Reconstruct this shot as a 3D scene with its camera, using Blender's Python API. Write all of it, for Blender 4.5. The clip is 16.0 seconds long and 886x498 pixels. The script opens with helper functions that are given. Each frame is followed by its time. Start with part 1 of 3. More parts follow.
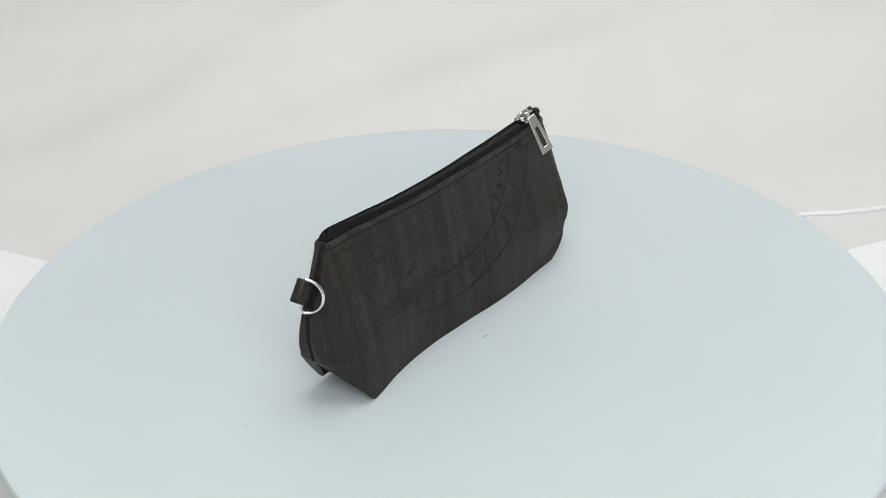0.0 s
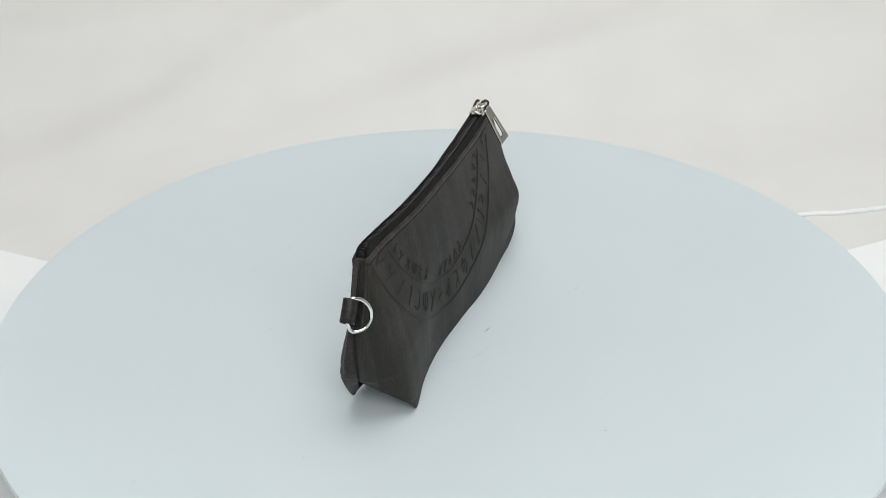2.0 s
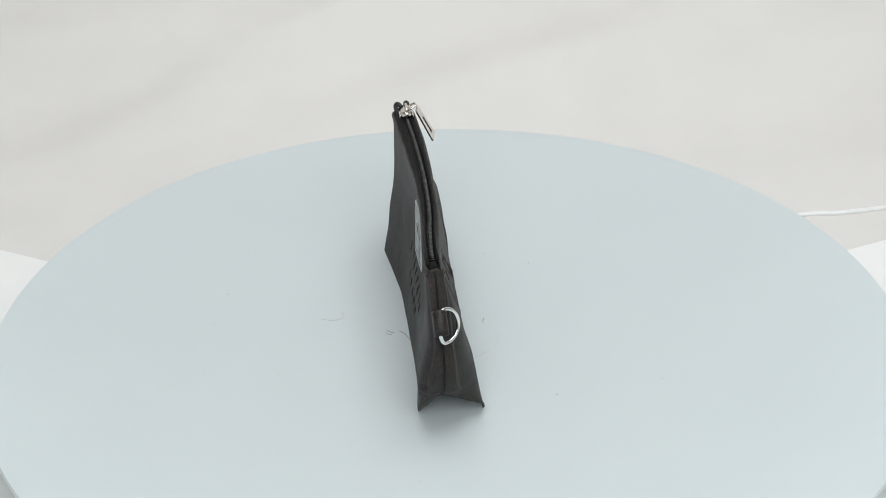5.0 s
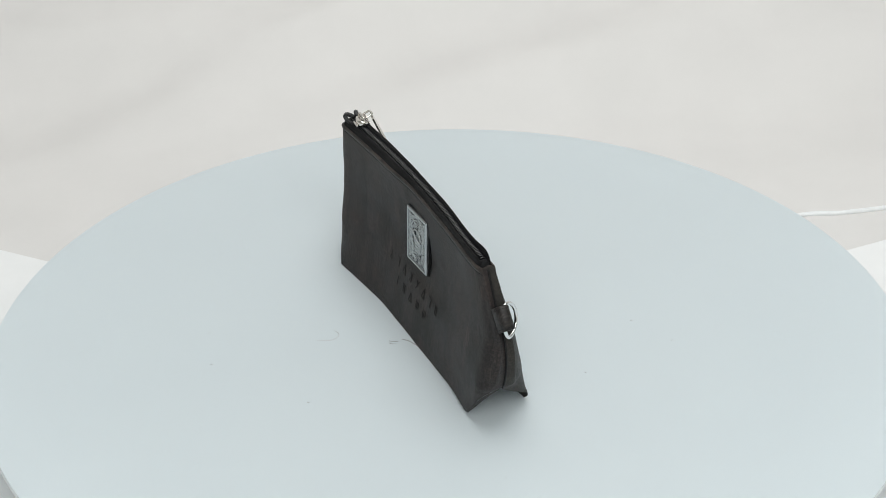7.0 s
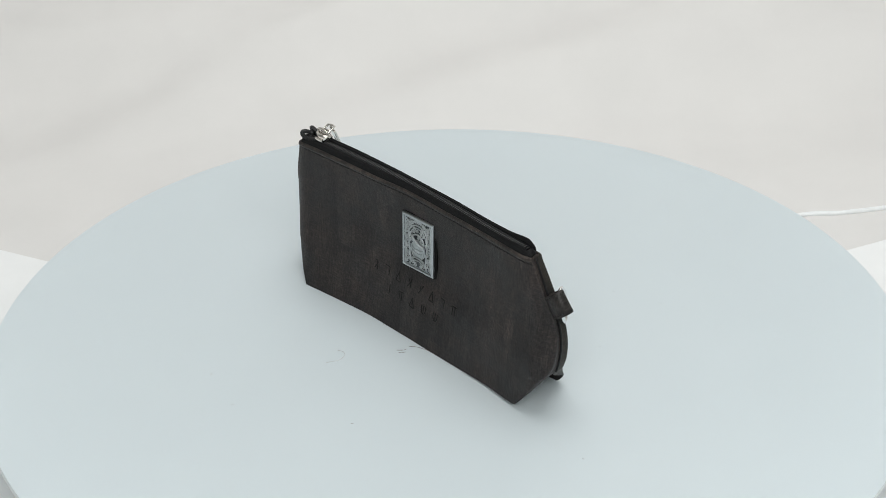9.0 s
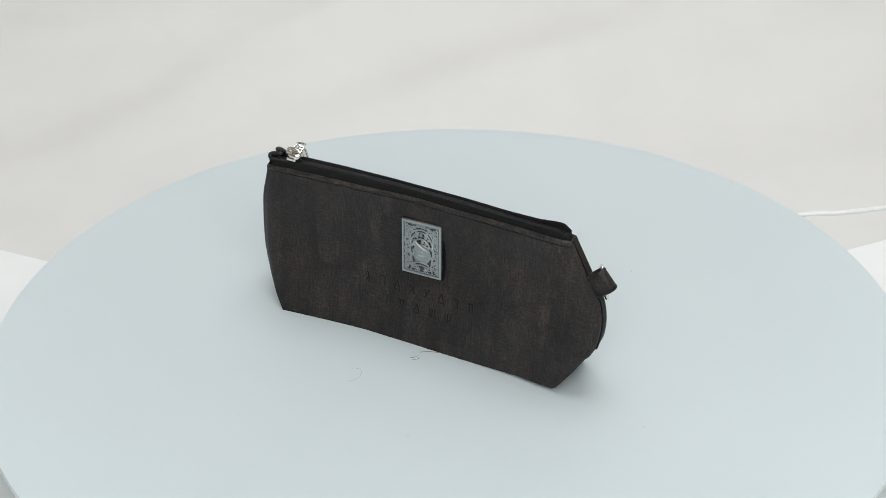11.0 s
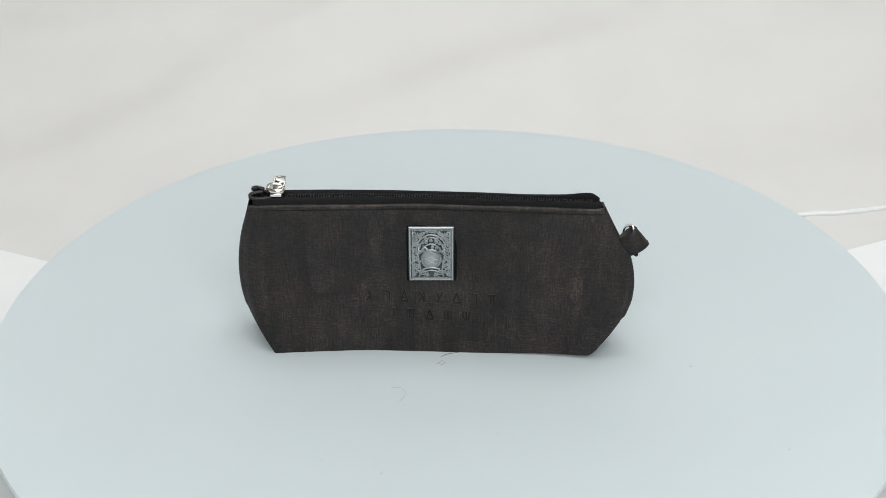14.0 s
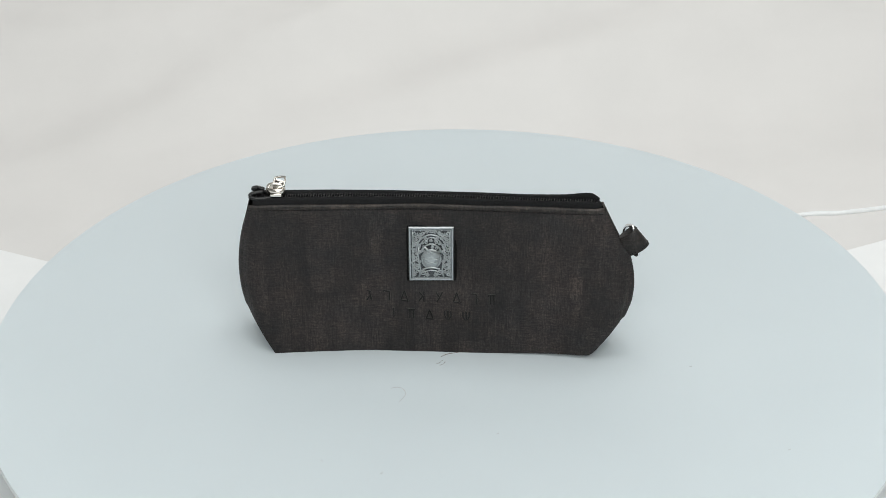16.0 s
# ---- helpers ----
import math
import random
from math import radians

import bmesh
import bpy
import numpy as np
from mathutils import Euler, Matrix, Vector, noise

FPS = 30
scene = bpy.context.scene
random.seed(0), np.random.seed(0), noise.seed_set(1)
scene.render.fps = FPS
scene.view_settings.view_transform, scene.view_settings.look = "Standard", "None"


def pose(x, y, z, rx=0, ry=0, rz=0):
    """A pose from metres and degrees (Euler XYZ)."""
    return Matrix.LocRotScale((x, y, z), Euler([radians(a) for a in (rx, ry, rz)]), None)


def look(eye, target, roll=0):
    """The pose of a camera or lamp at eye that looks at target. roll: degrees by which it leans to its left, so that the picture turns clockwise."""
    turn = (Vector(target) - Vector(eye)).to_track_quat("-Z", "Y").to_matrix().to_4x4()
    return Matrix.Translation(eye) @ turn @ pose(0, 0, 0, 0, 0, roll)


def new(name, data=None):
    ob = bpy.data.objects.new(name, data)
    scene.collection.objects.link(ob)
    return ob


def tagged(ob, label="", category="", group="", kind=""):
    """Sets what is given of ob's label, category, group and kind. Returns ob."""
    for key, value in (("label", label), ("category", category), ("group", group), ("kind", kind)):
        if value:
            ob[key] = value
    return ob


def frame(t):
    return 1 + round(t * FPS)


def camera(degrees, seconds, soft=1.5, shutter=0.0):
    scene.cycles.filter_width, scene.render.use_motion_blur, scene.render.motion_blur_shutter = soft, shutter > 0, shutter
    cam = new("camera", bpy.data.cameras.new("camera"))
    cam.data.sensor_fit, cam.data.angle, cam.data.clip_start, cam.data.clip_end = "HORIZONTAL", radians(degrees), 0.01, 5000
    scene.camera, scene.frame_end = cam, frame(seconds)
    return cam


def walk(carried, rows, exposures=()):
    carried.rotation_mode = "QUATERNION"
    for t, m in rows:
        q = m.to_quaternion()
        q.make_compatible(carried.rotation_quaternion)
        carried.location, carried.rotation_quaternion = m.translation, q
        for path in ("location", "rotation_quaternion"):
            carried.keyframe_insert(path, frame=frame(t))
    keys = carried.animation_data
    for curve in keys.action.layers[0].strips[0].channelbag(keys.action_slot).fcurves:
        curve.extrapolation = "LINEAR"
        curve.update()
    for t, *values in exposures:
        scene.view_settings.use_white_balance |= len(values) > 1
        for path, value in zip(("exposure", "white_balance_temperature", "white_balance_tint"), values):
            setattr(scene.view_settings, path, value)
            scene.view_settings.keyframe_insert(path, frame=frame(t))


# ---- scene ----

# ---------- camera: stands still before the turntable ----------
cam = camera(29.86, 16.0, soft=0.7)
EYE = Vector((0.0, -0.7667, 0.4999))
VIEW = Vector((-0.00248, 0.86332, -0.50470))
CAM_POSE = look(EYE, EYE + VIEW, -0.89)
walk(cam, [(0.0, CAM_POSE), (16.0, CAM_POSE)])

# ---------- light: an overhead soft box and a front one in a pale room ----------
world = bpy.data.worlds.new("room_air")
world.use_nodes = True
world.node_tree.nodes["Background"].inputs["Color"].default_value = (0.9, 0.95, 1.0, 1)
world.node_tree.nodes["Background"].inputs["Strength"].default_value = 0.3
scene.world = world


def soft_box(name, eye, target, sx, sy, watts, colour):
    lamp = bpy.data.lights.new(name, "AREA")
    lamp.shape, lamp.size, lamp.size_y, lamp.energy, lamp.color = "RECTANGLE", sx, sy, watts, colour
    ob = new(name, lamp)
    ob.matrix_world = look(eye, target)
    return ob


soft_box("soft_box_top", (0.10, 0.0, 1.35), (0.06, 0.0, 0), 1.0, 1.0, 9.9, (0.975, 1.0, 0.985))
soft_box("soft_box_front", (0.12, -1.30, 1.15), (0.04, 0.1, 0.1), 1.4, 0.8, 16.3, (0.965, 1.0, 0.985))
scene.view_settings.exposure = 0.0


# ---------- materials ----------
def material(name, colour, rough=0.5, metal=0.0, spec=0.5):
    mat = bpy.data.materials.new(name)
    mat.use_nodes = True
    b = mat.node_tree.nodes["Principled BSDF"]
    b.inputs["Base Color"].default_value = (*colour, 1)
    b.inputs["Roughness"].default_value = rough
    b.inputs["Metallic"].default_value = metal
    b.inputs["Specular IOR Level"].default_value = spec
    return mat, mat.node_tree.nodes, mat.node_tree.links, b


def coords(n, l, scale=(1, 1, 1), turn=(0, 0, 0)):
    tc, mp = n.new("ShaderNodeTexCoord"), n.new("ShaderNodeMapping")
    l.new(tc.outputs["Object"], mp.inputs["Vector"])
    mp.inputs["Scale"].default_value = scale
    mp.inputs["Rotation"].default_value = turn
    return mp.outputs["Vector"]


def noise_tex(n, l, vec, scale, detail=4.0, rough=0.55):
    t = n.new("ShaderNodeTexNoise")
    t.inputs["Scale"].default_value, t.inputs["Detail"].default_value, t.inputs["Roughness"].default_value = scale, detail, rough
    l.new(vec, t.inputs["Vector"])
    return t.outputs["Fac"]


def ramp(n, l, fac, stops):
    r = n.new("ShaderNodeValToRGB")
    while len(r.color_ramp.elements) < len(stops):
        r.color_ramp.elements.new(0.5)
    for e, (p, c) in zip(r.color_ramp.elements, stops):
        e.position, e.color = p, (*c, 1)
    l.new(fac, r.inputs["Fac"])
    return r.outputs["Color"]


def mix(n, l, fac, a, b, how="MIX"):
    m = n.new("ShaderNodeMix")
    m.data_type, m.blend_type = "RGBA", how
    for sock, v in ((m.inputs[0], fac), (m.inputs[6], a), (m.inputs[7], b)):
        if isinstance(v, (float, tuple)):
            sock.default_value = v
        else:
            l.new(v, sock)
    return m.outputs[2]


def maths(n, l, op, a, b):
    m = n.new("ShaderNodeMath")
    m.operation = op
    for sock, v in zip(m.inputs, (a, b)):
        if isinstance(v, float):
            sock.default_value = v
        else:
            l.new(v, sock)
    return m.outputs[0]


def bump(n, l, b, height, strength, distance):
    k = n.new("ShaderNodeBump")
    k.inputs["Strength"].default_value, k.inputs["Distance"].default_value = strength, distance
    l.new(height, k.inputs["Height"])
    l.new(k.outputs["Normal"], b.inputs["Normal"])


def cork_leather(name, dark, brown, rough, laid=True, patchy=1.0, striped=1.0, crossed=1.0):
    """Dark cork leather: fine upright threads crossed by level ones, in oblong patches and upright strips, with brownish wear."""
    mat, n, l, b = material(name, dark, rough, 0.0, 0.35)

    def hide(across_, through_, up, shift=0.0):
        """Grain laid along the surface, or by place on small pieces."""
        if not laid:
            return coords(n, l, (across_, through_, up))
        uv, mp = n.new("ShaderNodeUVMap"), n.new("ShaderNodeMapping")
        uv.uv_map = "surface"
        l.new(uv.outputs["UV"], mp.inputs["Vector"])
        mp.inputs["Scale"].default_value = (across_, up, 1)
        mp.inputs["Location"].default_value = (shift, shift * 1.7, 0)
        return mp.outputs["Vector"]

    def oblong(across_, up, shift):
        """One random colour for each upright oblong piece of veneer."""
        v = n.new("ShaderNodeTexVoronoi")
        v.distance = "CHEBYCHEV"
        v.inputs["Scale"].default_value, v.inputs["Randomness"].default_value = 1.0, 0.75
        l.new(hide(across_, 10, up, shift), v.inputs["Vector"])
        sep = n.new("ShaderNodeSeparateColor")
        l.new(v.outputs["Color"], sep.inputs["Color"])
        return sep.outputs

    def tone(base, fac, low, high, lo=0.0, hi=1.0, warm=0.03):
        return mix(n, l, 1.0, base, ramp(n, l, fac, [(lo, (low,) * 3), (hi, (high, high * (1 - warm), high * (1 - 1.5 * warm)))]), "MULTIPLY")
    upright = noise_tex(n, l, hide(1400, 30, 150), 1.0, 3, 0.6)
    level = noise_tex(n, l, hide(170, 30, 1400, 3.1), 1.0, 3, 0.6)
    big, small = oblong(70, 34, 0.0), oblong(150, 75, 5.3)
    grain = mix(n, l, ramp(n, l, small["Blue"], [(0.30, (0.26 * crossed,) * 3), (0.80, (0.62 * crossed,) * 3)]), upright, level)
    wear = noise_tex(n, l, hide(34, 8, 42, 1.3), 1.0, 6, 0.7)
    strips = noise_tex(n, l, hide(165, 8, 5), 1.0, 2, 0.4)
    speck = noise_tex(n, l, hide(800, 60, 800), 1.0, 4, 0.7)
    crumb = noise_tex(n, l, hide(520, 60, 520, 8.0), 1.0, 5, 0.75)
    crack = noise_tex(n, l, hide(330, 60, 140, 4.0), 1.0, 6, 0.7)
    base = mix(n, l, ramp(n, l, wear, [(0.40, (0, 0, 0)), (0.68, (1, 1, 1))]), (*dark, 1), (*brown, 1))
    base = tone(base, big["Green"], 1 - 0.30 * patchy, 1 + 0.28 * patchy)
    base = tone(base, small["Red"], 1 - 0.13 * patchy, 1 + 0.15 * patchy)
    base = tone(base, strips, 1 - 0.26 * striped, 1 + 0.26 * striped, 0.36, 0.64)
    base = tone(base, grain, 1 - 0.46 * (0.4 + 0.6 * crossed), 1 + 0.60 * (0.4 + 0.6 * crossed), 0.38, 0.62)
    base = tone(base, speck, 0.55, 1.55, 0.35, 0.66)
    base = tone(base, crumb, 1.0, 2.3, 0.60, 0.72)
    base = tone(base, crack, 1.0, 0.60, 0.60, 0.68, 0.0)
    l.new(base, b.inputs["Base Color"])
    l.new(ramp(n, l, wear, [(0.3, (rough - 0.05,) * 3), (0.7, (rough + 0.08,) * 3)]), b.inputs["Roughness"])
    bump(n, l, b, mix(n, l, 0.45, grain, crumb), 0.35 + 0.3 * crossed, 0.0006)
    return mat


def plain(name, colour, rough, metal=0.0, spec=0.5, grain=400.0, amount=0.12, relief=0.00005):
    """One surface with fine grain in its tone and relief."""
    mat, n, l, b = material(name, colour, rough, metal, spec)
    f = noise_tex(n, l, coords(n, l), grain, 4)
    lo, hi = tuple(c * (1 - amount) for c in colour), tuple(min(1, c * (1 + amount)) for c in colour)
    l.new(ramp(n, l, f, [(0.3, lo), (0.7, hi)]), b.inputs["Base Color"])
    if relief:
        bump(n, l, b, f, 0.4, relief)
    return mat


LEATHER = cork_leather("dark_cork_leather", (0.0150, 0.0143, 0.0152), (0.0300, 0.0246, 0.0236), 0.52, striped=0.65)
LEATHER_BACK = cork_leather("dark_olive_cork_leather", (0.0165, 0.0163, 0.0146), (0.0262, 0.0242, 0.0206), 0.52, patchy=0.30, striped=1.3, crossed=0.25)
HEM = cork_leather("cork_leather_edge", (0.0185, 0.0174, 0.0170), (0.0300, 0.0258, 0.0236), 0.44, laid=False)
# Darker furrow colour gives the pressed look; the furrow's floor is not sunk.
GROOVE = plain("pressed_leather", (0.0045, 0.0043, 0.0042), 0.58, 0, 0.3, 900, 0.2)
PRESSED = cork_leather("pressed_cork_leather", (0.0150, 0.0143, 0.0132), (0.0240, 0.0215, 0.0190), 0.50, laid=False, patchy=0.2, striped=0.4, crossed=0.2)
# Lighter leather colour that paints the lit edges of pressed lines.
LIT_RIDGE = plain("lit_leather_ridge", (0.030, 0.0275, 0.0255), 0.42, 0, 0.45, 900, 0.2)
LOOP = cork_leather("dark_loop_leather", (0.0132, 0.0126, 0.0127), (0.0210, 0.0184, 0.0174), 0.46, laid=False, patchy=0.3, striped=0.3)
THREAD = plain("black_thread", (0.007, 0.007, 0.008), 0.6, 0, 0.3, 2500, 0.3)
TAPE = plain("black_zip_tape", (0.0066, 0.0066, 0.0074), 0.7, 0, 0.2, 1300, 0.85, 0.0004)
COIL = plain("black_nylon_coil", (0.0045, 0.0045, 0.0050), 0.30, 0, 0.55, 900, 0.2, 0.0)
NICKEL = plain("polished_nickel", (0.72, 0.69, 0.65), 0.16, 1.0, 0.5, 700, 0.05, 0.0)
CHROME = plain("chrome_wire", (0.80, 0.80, 0.80), 0.10, 1.0, 0.5, 700, 0.04, 0.0)


def edge_toned_silver():
    mat, n, l, b = material("edge_toned_silver", (0.4, 0.42, 0.43), 0.36, 1.0)
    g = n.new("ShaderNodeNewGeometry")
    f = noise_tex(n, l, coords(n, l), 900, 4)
    # Paler on raised edges, darker in hollows, mixed with a random tone.
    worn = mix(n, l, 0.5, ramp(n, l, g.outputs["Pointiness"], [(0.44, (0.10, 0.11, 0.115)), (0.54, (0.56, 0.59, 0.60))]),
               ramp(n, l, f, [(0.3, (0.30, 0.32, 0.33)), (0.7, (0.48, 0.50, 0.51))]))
    l.new(worn, b.inputs["Base Color"])
    return mat


SILVER = edge_toned_silver()
SILVER_DARK = plain("blackened_silver", (0.105, 0.11, 0.115), 0.45, 1.0, 0.5, 1200, 0.35)
BLACK_FELT = plain("black_backing", (0.0045, 0.0045, 0.0045), 0.8, 0, 0.15, 1500, 0.3)


def frosted_glass():
    """Milky, faintly blue-green glass with a satin top that lets some light through."""
    mat, n, l, b = material("frosted_glass", (0.60, 0.655, 0.68), 0.45, 0.0, 0.3)
    v = coords(n, l)
    cloud = noise_tex(n, l, v, 9, 3)
    l.new(ramp(n, l, cloud, [(0.3, (0.785, 0.840, 0.872)), (0.7, (0.805, 0.860, 0.890))]), b.inputs["Base Color"])
    through_glass, blend = n.new("ShaderNodeBsdfTranslucent"), n.new("ShaderNodeMixShader")
    through_glass.inputs["Color"].default_value = (0.90, 0.95, 0.97, 1)
    blend.inputs[0].default_value = 0.35
    l.new(b.outputs[0], blend.inputs[1])
    l.new(through_glass.outputs[0], blend.inputs[2])
    l.new(blend.outputs[0], n["Material Output"].inputs["Surface"])
    return mat


GLASS = frosted_glass()
GLASS_RIM = plain("ground_glass_rim", (0.68, 0.72, 0.735), 0.35, 0, 0.5, 300, 0.08)
CLOTH = plain("white_cloth", (0.745, 0.725, 0.716), 0.85, 0, 0.2, 14, 0.02, 0.0)
BRIGHT_SHEET = plain("bright_white_sheet", (0.86, 0.86, 0.865), 0.7, 0, 0.3, 60, 0.01, 0.0)
CABLE = plain("white_cable", (0.86, 0.87, 0.88), 0.4, 0, 0.5, 200, 0.03, 0.0)
WALL = plain("pale_wall_paint", (0.72, 0.72, 0.70), 0.8, 0, 0.3, 30, 0.03)
FLOOR = plain("grey_floor", (0.45, 0.44, 0.42), 0.6, 0, 0.4, 40, 0.08)
FIBRE = plain("brown_fibre", (0.23, 0.19, 0.175), 0.7, 0, 0.3, 900, 0.3, 0.0)
PALE_FIBRE = plain("pale_grey_fibre", (0.57, 0.55, 0.55), 0.7, 0, 0.3, 900, 0.3, 0.0)
PLASTIC = plain("white_plastic", (0.75, 0.75, 0.74), 0.4, 0, 0.5, 100, 0.03)


# ---------- mesh helpers ----------
def part(name, verts, faces, mat, parent=None, label="", smooth=True):
    me = bpy.data.meshes.new(name)
    me.from_pydata([tuple(v) for v in verts], [], [tuple(f) for f in faces])
    me.materials.append(mat)
    bm = bmesh.new()
    bm.from_mesh(me)
    bmesh.ops.recalc_face_normals(bm, faces=bm.faces)
    for f in bm.faces:
        f.smooth = smooth
    bm.to_mesh(me)
    bm.free()
    ob = new(name, me)
    ob.parent = parent
    if label:
        tagged(ob, label)
    return ob


def grid_faces(nu, nv, closed_u=False, closed_v=False, start=0):
    """Quads over a grid of nu columns and nv rows, stored row by row."""
    out = []
    for j in range(nv if closed_v else nv - 1):
        for i in range(nu if closed_u else nu - 1):
            a, b = i, (i + 1) % nu
            c, d = j, (j + 1) % nv
            out.append((start + c * nu + a, start + c * nu + b, start + d * nu + b, start + d * nu + a))
    return out


class Heap:
    """Vertices and faces gathered for one mesh."""

    def __init__(self):
        self.v, self.f = [], []

    def add(self, verts, faces):
        k = len(self.v)
        self.v += [Vector(p) for p in verts]
        self.f += [tuple(i + k for i in f) for f in faces]

    def tube(self, pts, r, sides=8, closed=False):
        pts = [Vector(p) for p in pts]
        n, ring, side = len(pts), [], None
        for i, p in enumerate(pts):
            a = pts[(i - 1) % n] if closed or i > 0 else p
            b = pts[(i + 1) % n] if closed or i < n - 1 else p
            d = (b - a).normalized()
            if side is None:
                side = d.orthogonal().normalized()
            side = (side - d * side.dot(d)).normalized()
            up = d.cross(side)
            rr = r(i / max(1, n - 1)) if callable(r) else r
            ring += [p + (side * math.cos(k * math.tau / sides) + up * math.sin(k * math.tau / sides)) * rr for k in range(sides)]
        faces = grid_faces(sides, n, True, closed)
        if not closed:
            faces += [tuple(range(sides)), tuple((n - 1) * sides + k for k in range(sides))]
        self.add(ring, faces)

    def box(self, m, sx, sy, sz, bevel):
        """A box with chamfered edges, centred at the pose m."""
        bm = bmesh.new()
        bmesh.ops.create_cube(bm, size=1)
        bmesh.ops.scale(bm, vec=(sx, sy, sz), verts=bm.verts)
        bmesh.ops.bevel(bm, geom=bm.edges[:], offset=bevel, segments=2, affect="EDGES", profile=0.6)
        bm.verts.index_update()
        self.add([m @ v.co for v in bm.verts], [[v.index for v in f.verts] for f in bm.faces])
        bm.free()

    def part(self, name, mat, parent=None, label="", smooth=True):
        return part(name, self.v, self.f, mat, parent, label, smooth)


def spline(pts, t):
    """Catmull-Rom through pts, t from 0 to 1."""
    pts = [Vector(p) for p in pts]
    s = min(max(t, 0), 1) * (len(pts) - 1)
    i = min(int(s), len(pts) - 2)
    f = s - i
    p0, p1, p2, p3 = pts[max(i - 1, 0)], pts[i], pts[i + 1], pts[min(i + 2, len(pts) - 1)]
    return 0.5 * (2 * p1 + (p2 - p0) * f + (2 * p0 - 5 * p1 + 4 * p2 - p3) * f * f + (3 * p1 - p0 - 3 * p2 + p3) * f ** 3)


def curve(pts, n):
    return [spline(pts, k / (n - 1)) for k in range(n)]


def smooth_interp(x, xs, ys):
    """Monotone-ish cubic through the points (xs, ys)."""
    if x <= xs[0]:
        return ys[0]
    if x >= xs[-1]:
        return ys[-1]
    i = max(k for k in range(len(xs) - 1) if xs[k] <= x)

    def slope(k):
        if k == 0:
            return (ys[1] - ys[0]) / (xs[1] - xs[0])
        if k == len(xs) - 1:
            return (ys[-1] - ys[-2]) / (xs[-1] - xs[-2])
        return (ys[k + 1] - ys[k - 1]) / (xs[k + 1] - xs[k - 1])
    h = xs[i + 1] - xs[i]
    t = (x - xs[i]) / h
    return ((1 + 2 * t) * (1 - t) ** 2 * ys[i] + t * (1 - t) ** 2 * h * slope(i)
            + t * t * (3 - 2 * t) * ys[i + 1] + t * t * (t - 1) * h * slope(i + 1))


# ---------- room ----------
def slab(name, x0, x1, y0, y1, z0, z1, mat):
    h = Heap()
    h.box(pose((x0 + x1) / 2, (y0 + y1) / 2, (z0 + z1) / 2), x1 - x0, y1 - y0, z1 - z0, 0.002)
    return tagged(h.part(name, mat, smooth=False), kind="structure")


CLOTH_Z = -0.04
tagged(slab("floor", -2.1, 2.1, -2.1, 2.1, -0.15, CLOTH_Z - 0.006, FLOOR), "plain grey floor under the white cloth", "floor")
tagged(slab("wall_north", -2.1, 2.1, 2.0, 2.1, CLOTH_Z - 0.006, 2.4, WALL), "plain pale painted wall", "wall")
tagged(slab("wall_south", -2.1, 2.1, -2.1, -2.0, CLOTH_Z - 0.006, 2.4, WALL), "plain pale painted wall", "wall")
tagged(slab("wall_east", 2.0, 2.1, -2.0, 2.0, CLOTH_Z - 0.006, 2.4, WALL), "plain pale painted wall", "wall")
tagged(slab("wall_west", -2.1, -2.0, -2.0, 2.0, CLOTH_Z - 0.006, 2.4, WALL), "plain pale painted wall", "wall")
tagged(slab("ceiling", -2.1, 2.1, -2.1, 2.1, 2.4, 2.5, WALL), "plain pale ceiling", "ceiling")


def cloth_backdrop():
    """White cloth that lies under the turntable and sweeps up behind it, softly wrinkled."""
    nx, ny, r, y0 = 181, 221, 0.42, 0.30

    def at(x, s):
        if s < y0:
            y, z, ny_, nz_ = s, 0.0, 0.0, 1.0
        elif s < y0 + r * math.pi / 2:
            a = (s - y0) / r
            y, z, ny_, nz_ = y0 + r * math.sin(a), r * (1 - math.cos(a)), -math.sin(a), math.cos(a)
        else:
            y, z, ny_, nz_ = y0 + r, r + s - y0 - r * math.pi / 2, -1.0, 0.0
        far = min(1, max(0, (s - 0.22) / 0.12))
        d = 0.010 * noise.noise((x * 2.2 + 3, s * 3.0, 1.7)) + 0.005 * noise.noise((x * 4.5 + s * 3, s * 6 - x * 4, 5.1))
        # long slanting creases
        for px, ps, slope, wide, high in ((-0.10, 0.42, 0.75, 0.040, 0.009), (0.12, 0.42, 0.45, 0.046, 0.017), (0.30, 0.43, 0.20, 0.046, 0.018),
                                          (-0.30, 0.44, 0.03, 0.044, 0.018), (-0.02, 0.52, 0.8, 0.036, 0.011)):
            q = (s - ps) - slope * (x - px)
            d += high * math.exp(-(q / wide) ** 2) * math.exp(-((x - px) / 0.22) ** 2)
        d *= far
        return Vector((x, y + ny_ * d, CLOTH_Z + z + nz_ * d))
    verts = [at(-1.1 + 2.2 * i / (nx - 1), -1.2 + 3.0 * j / (ny - 1)) for j in range(ny) for i in range(nx)]
    ob = part("backdrop", verts, grid_faces(nx, ny), CLOTH)
    return tagged(ob, "softly creased off-white cloth backdrop sweeping up", "backdrop", kind="structure")


cloth_backdrop()


def bright_area_sheet():
    """Bright area under and beside the turntable, built as a whiter sheet with a slightly lifted rounded edge."""
    rows, cols, verts = 13, 61, []
    for j in range(rows):
        k = j / (rows - 1)
        for i in range(cols):
            x = -0.60 + 1.2 * i / (cols - 1)
            top = min(0.02 + 0.46 * abs(x), 0.21) if abs(x) > 0.05 else 0.043
            y = -0.65 + (top + 0.65) * k
            verts.append((x, y, CLOTH_Z + 0.0012 + 0.006 * max(0, (k - 0.85) / 0.15) ** 2))
    return tagged(part("bright_area_sheet", verts, grid_faces(cols, rows), BRIGHT_SHEET), "whiter sheet added for the bright area under the turntable, edge lifted", "paper")


bright_area_sheet()


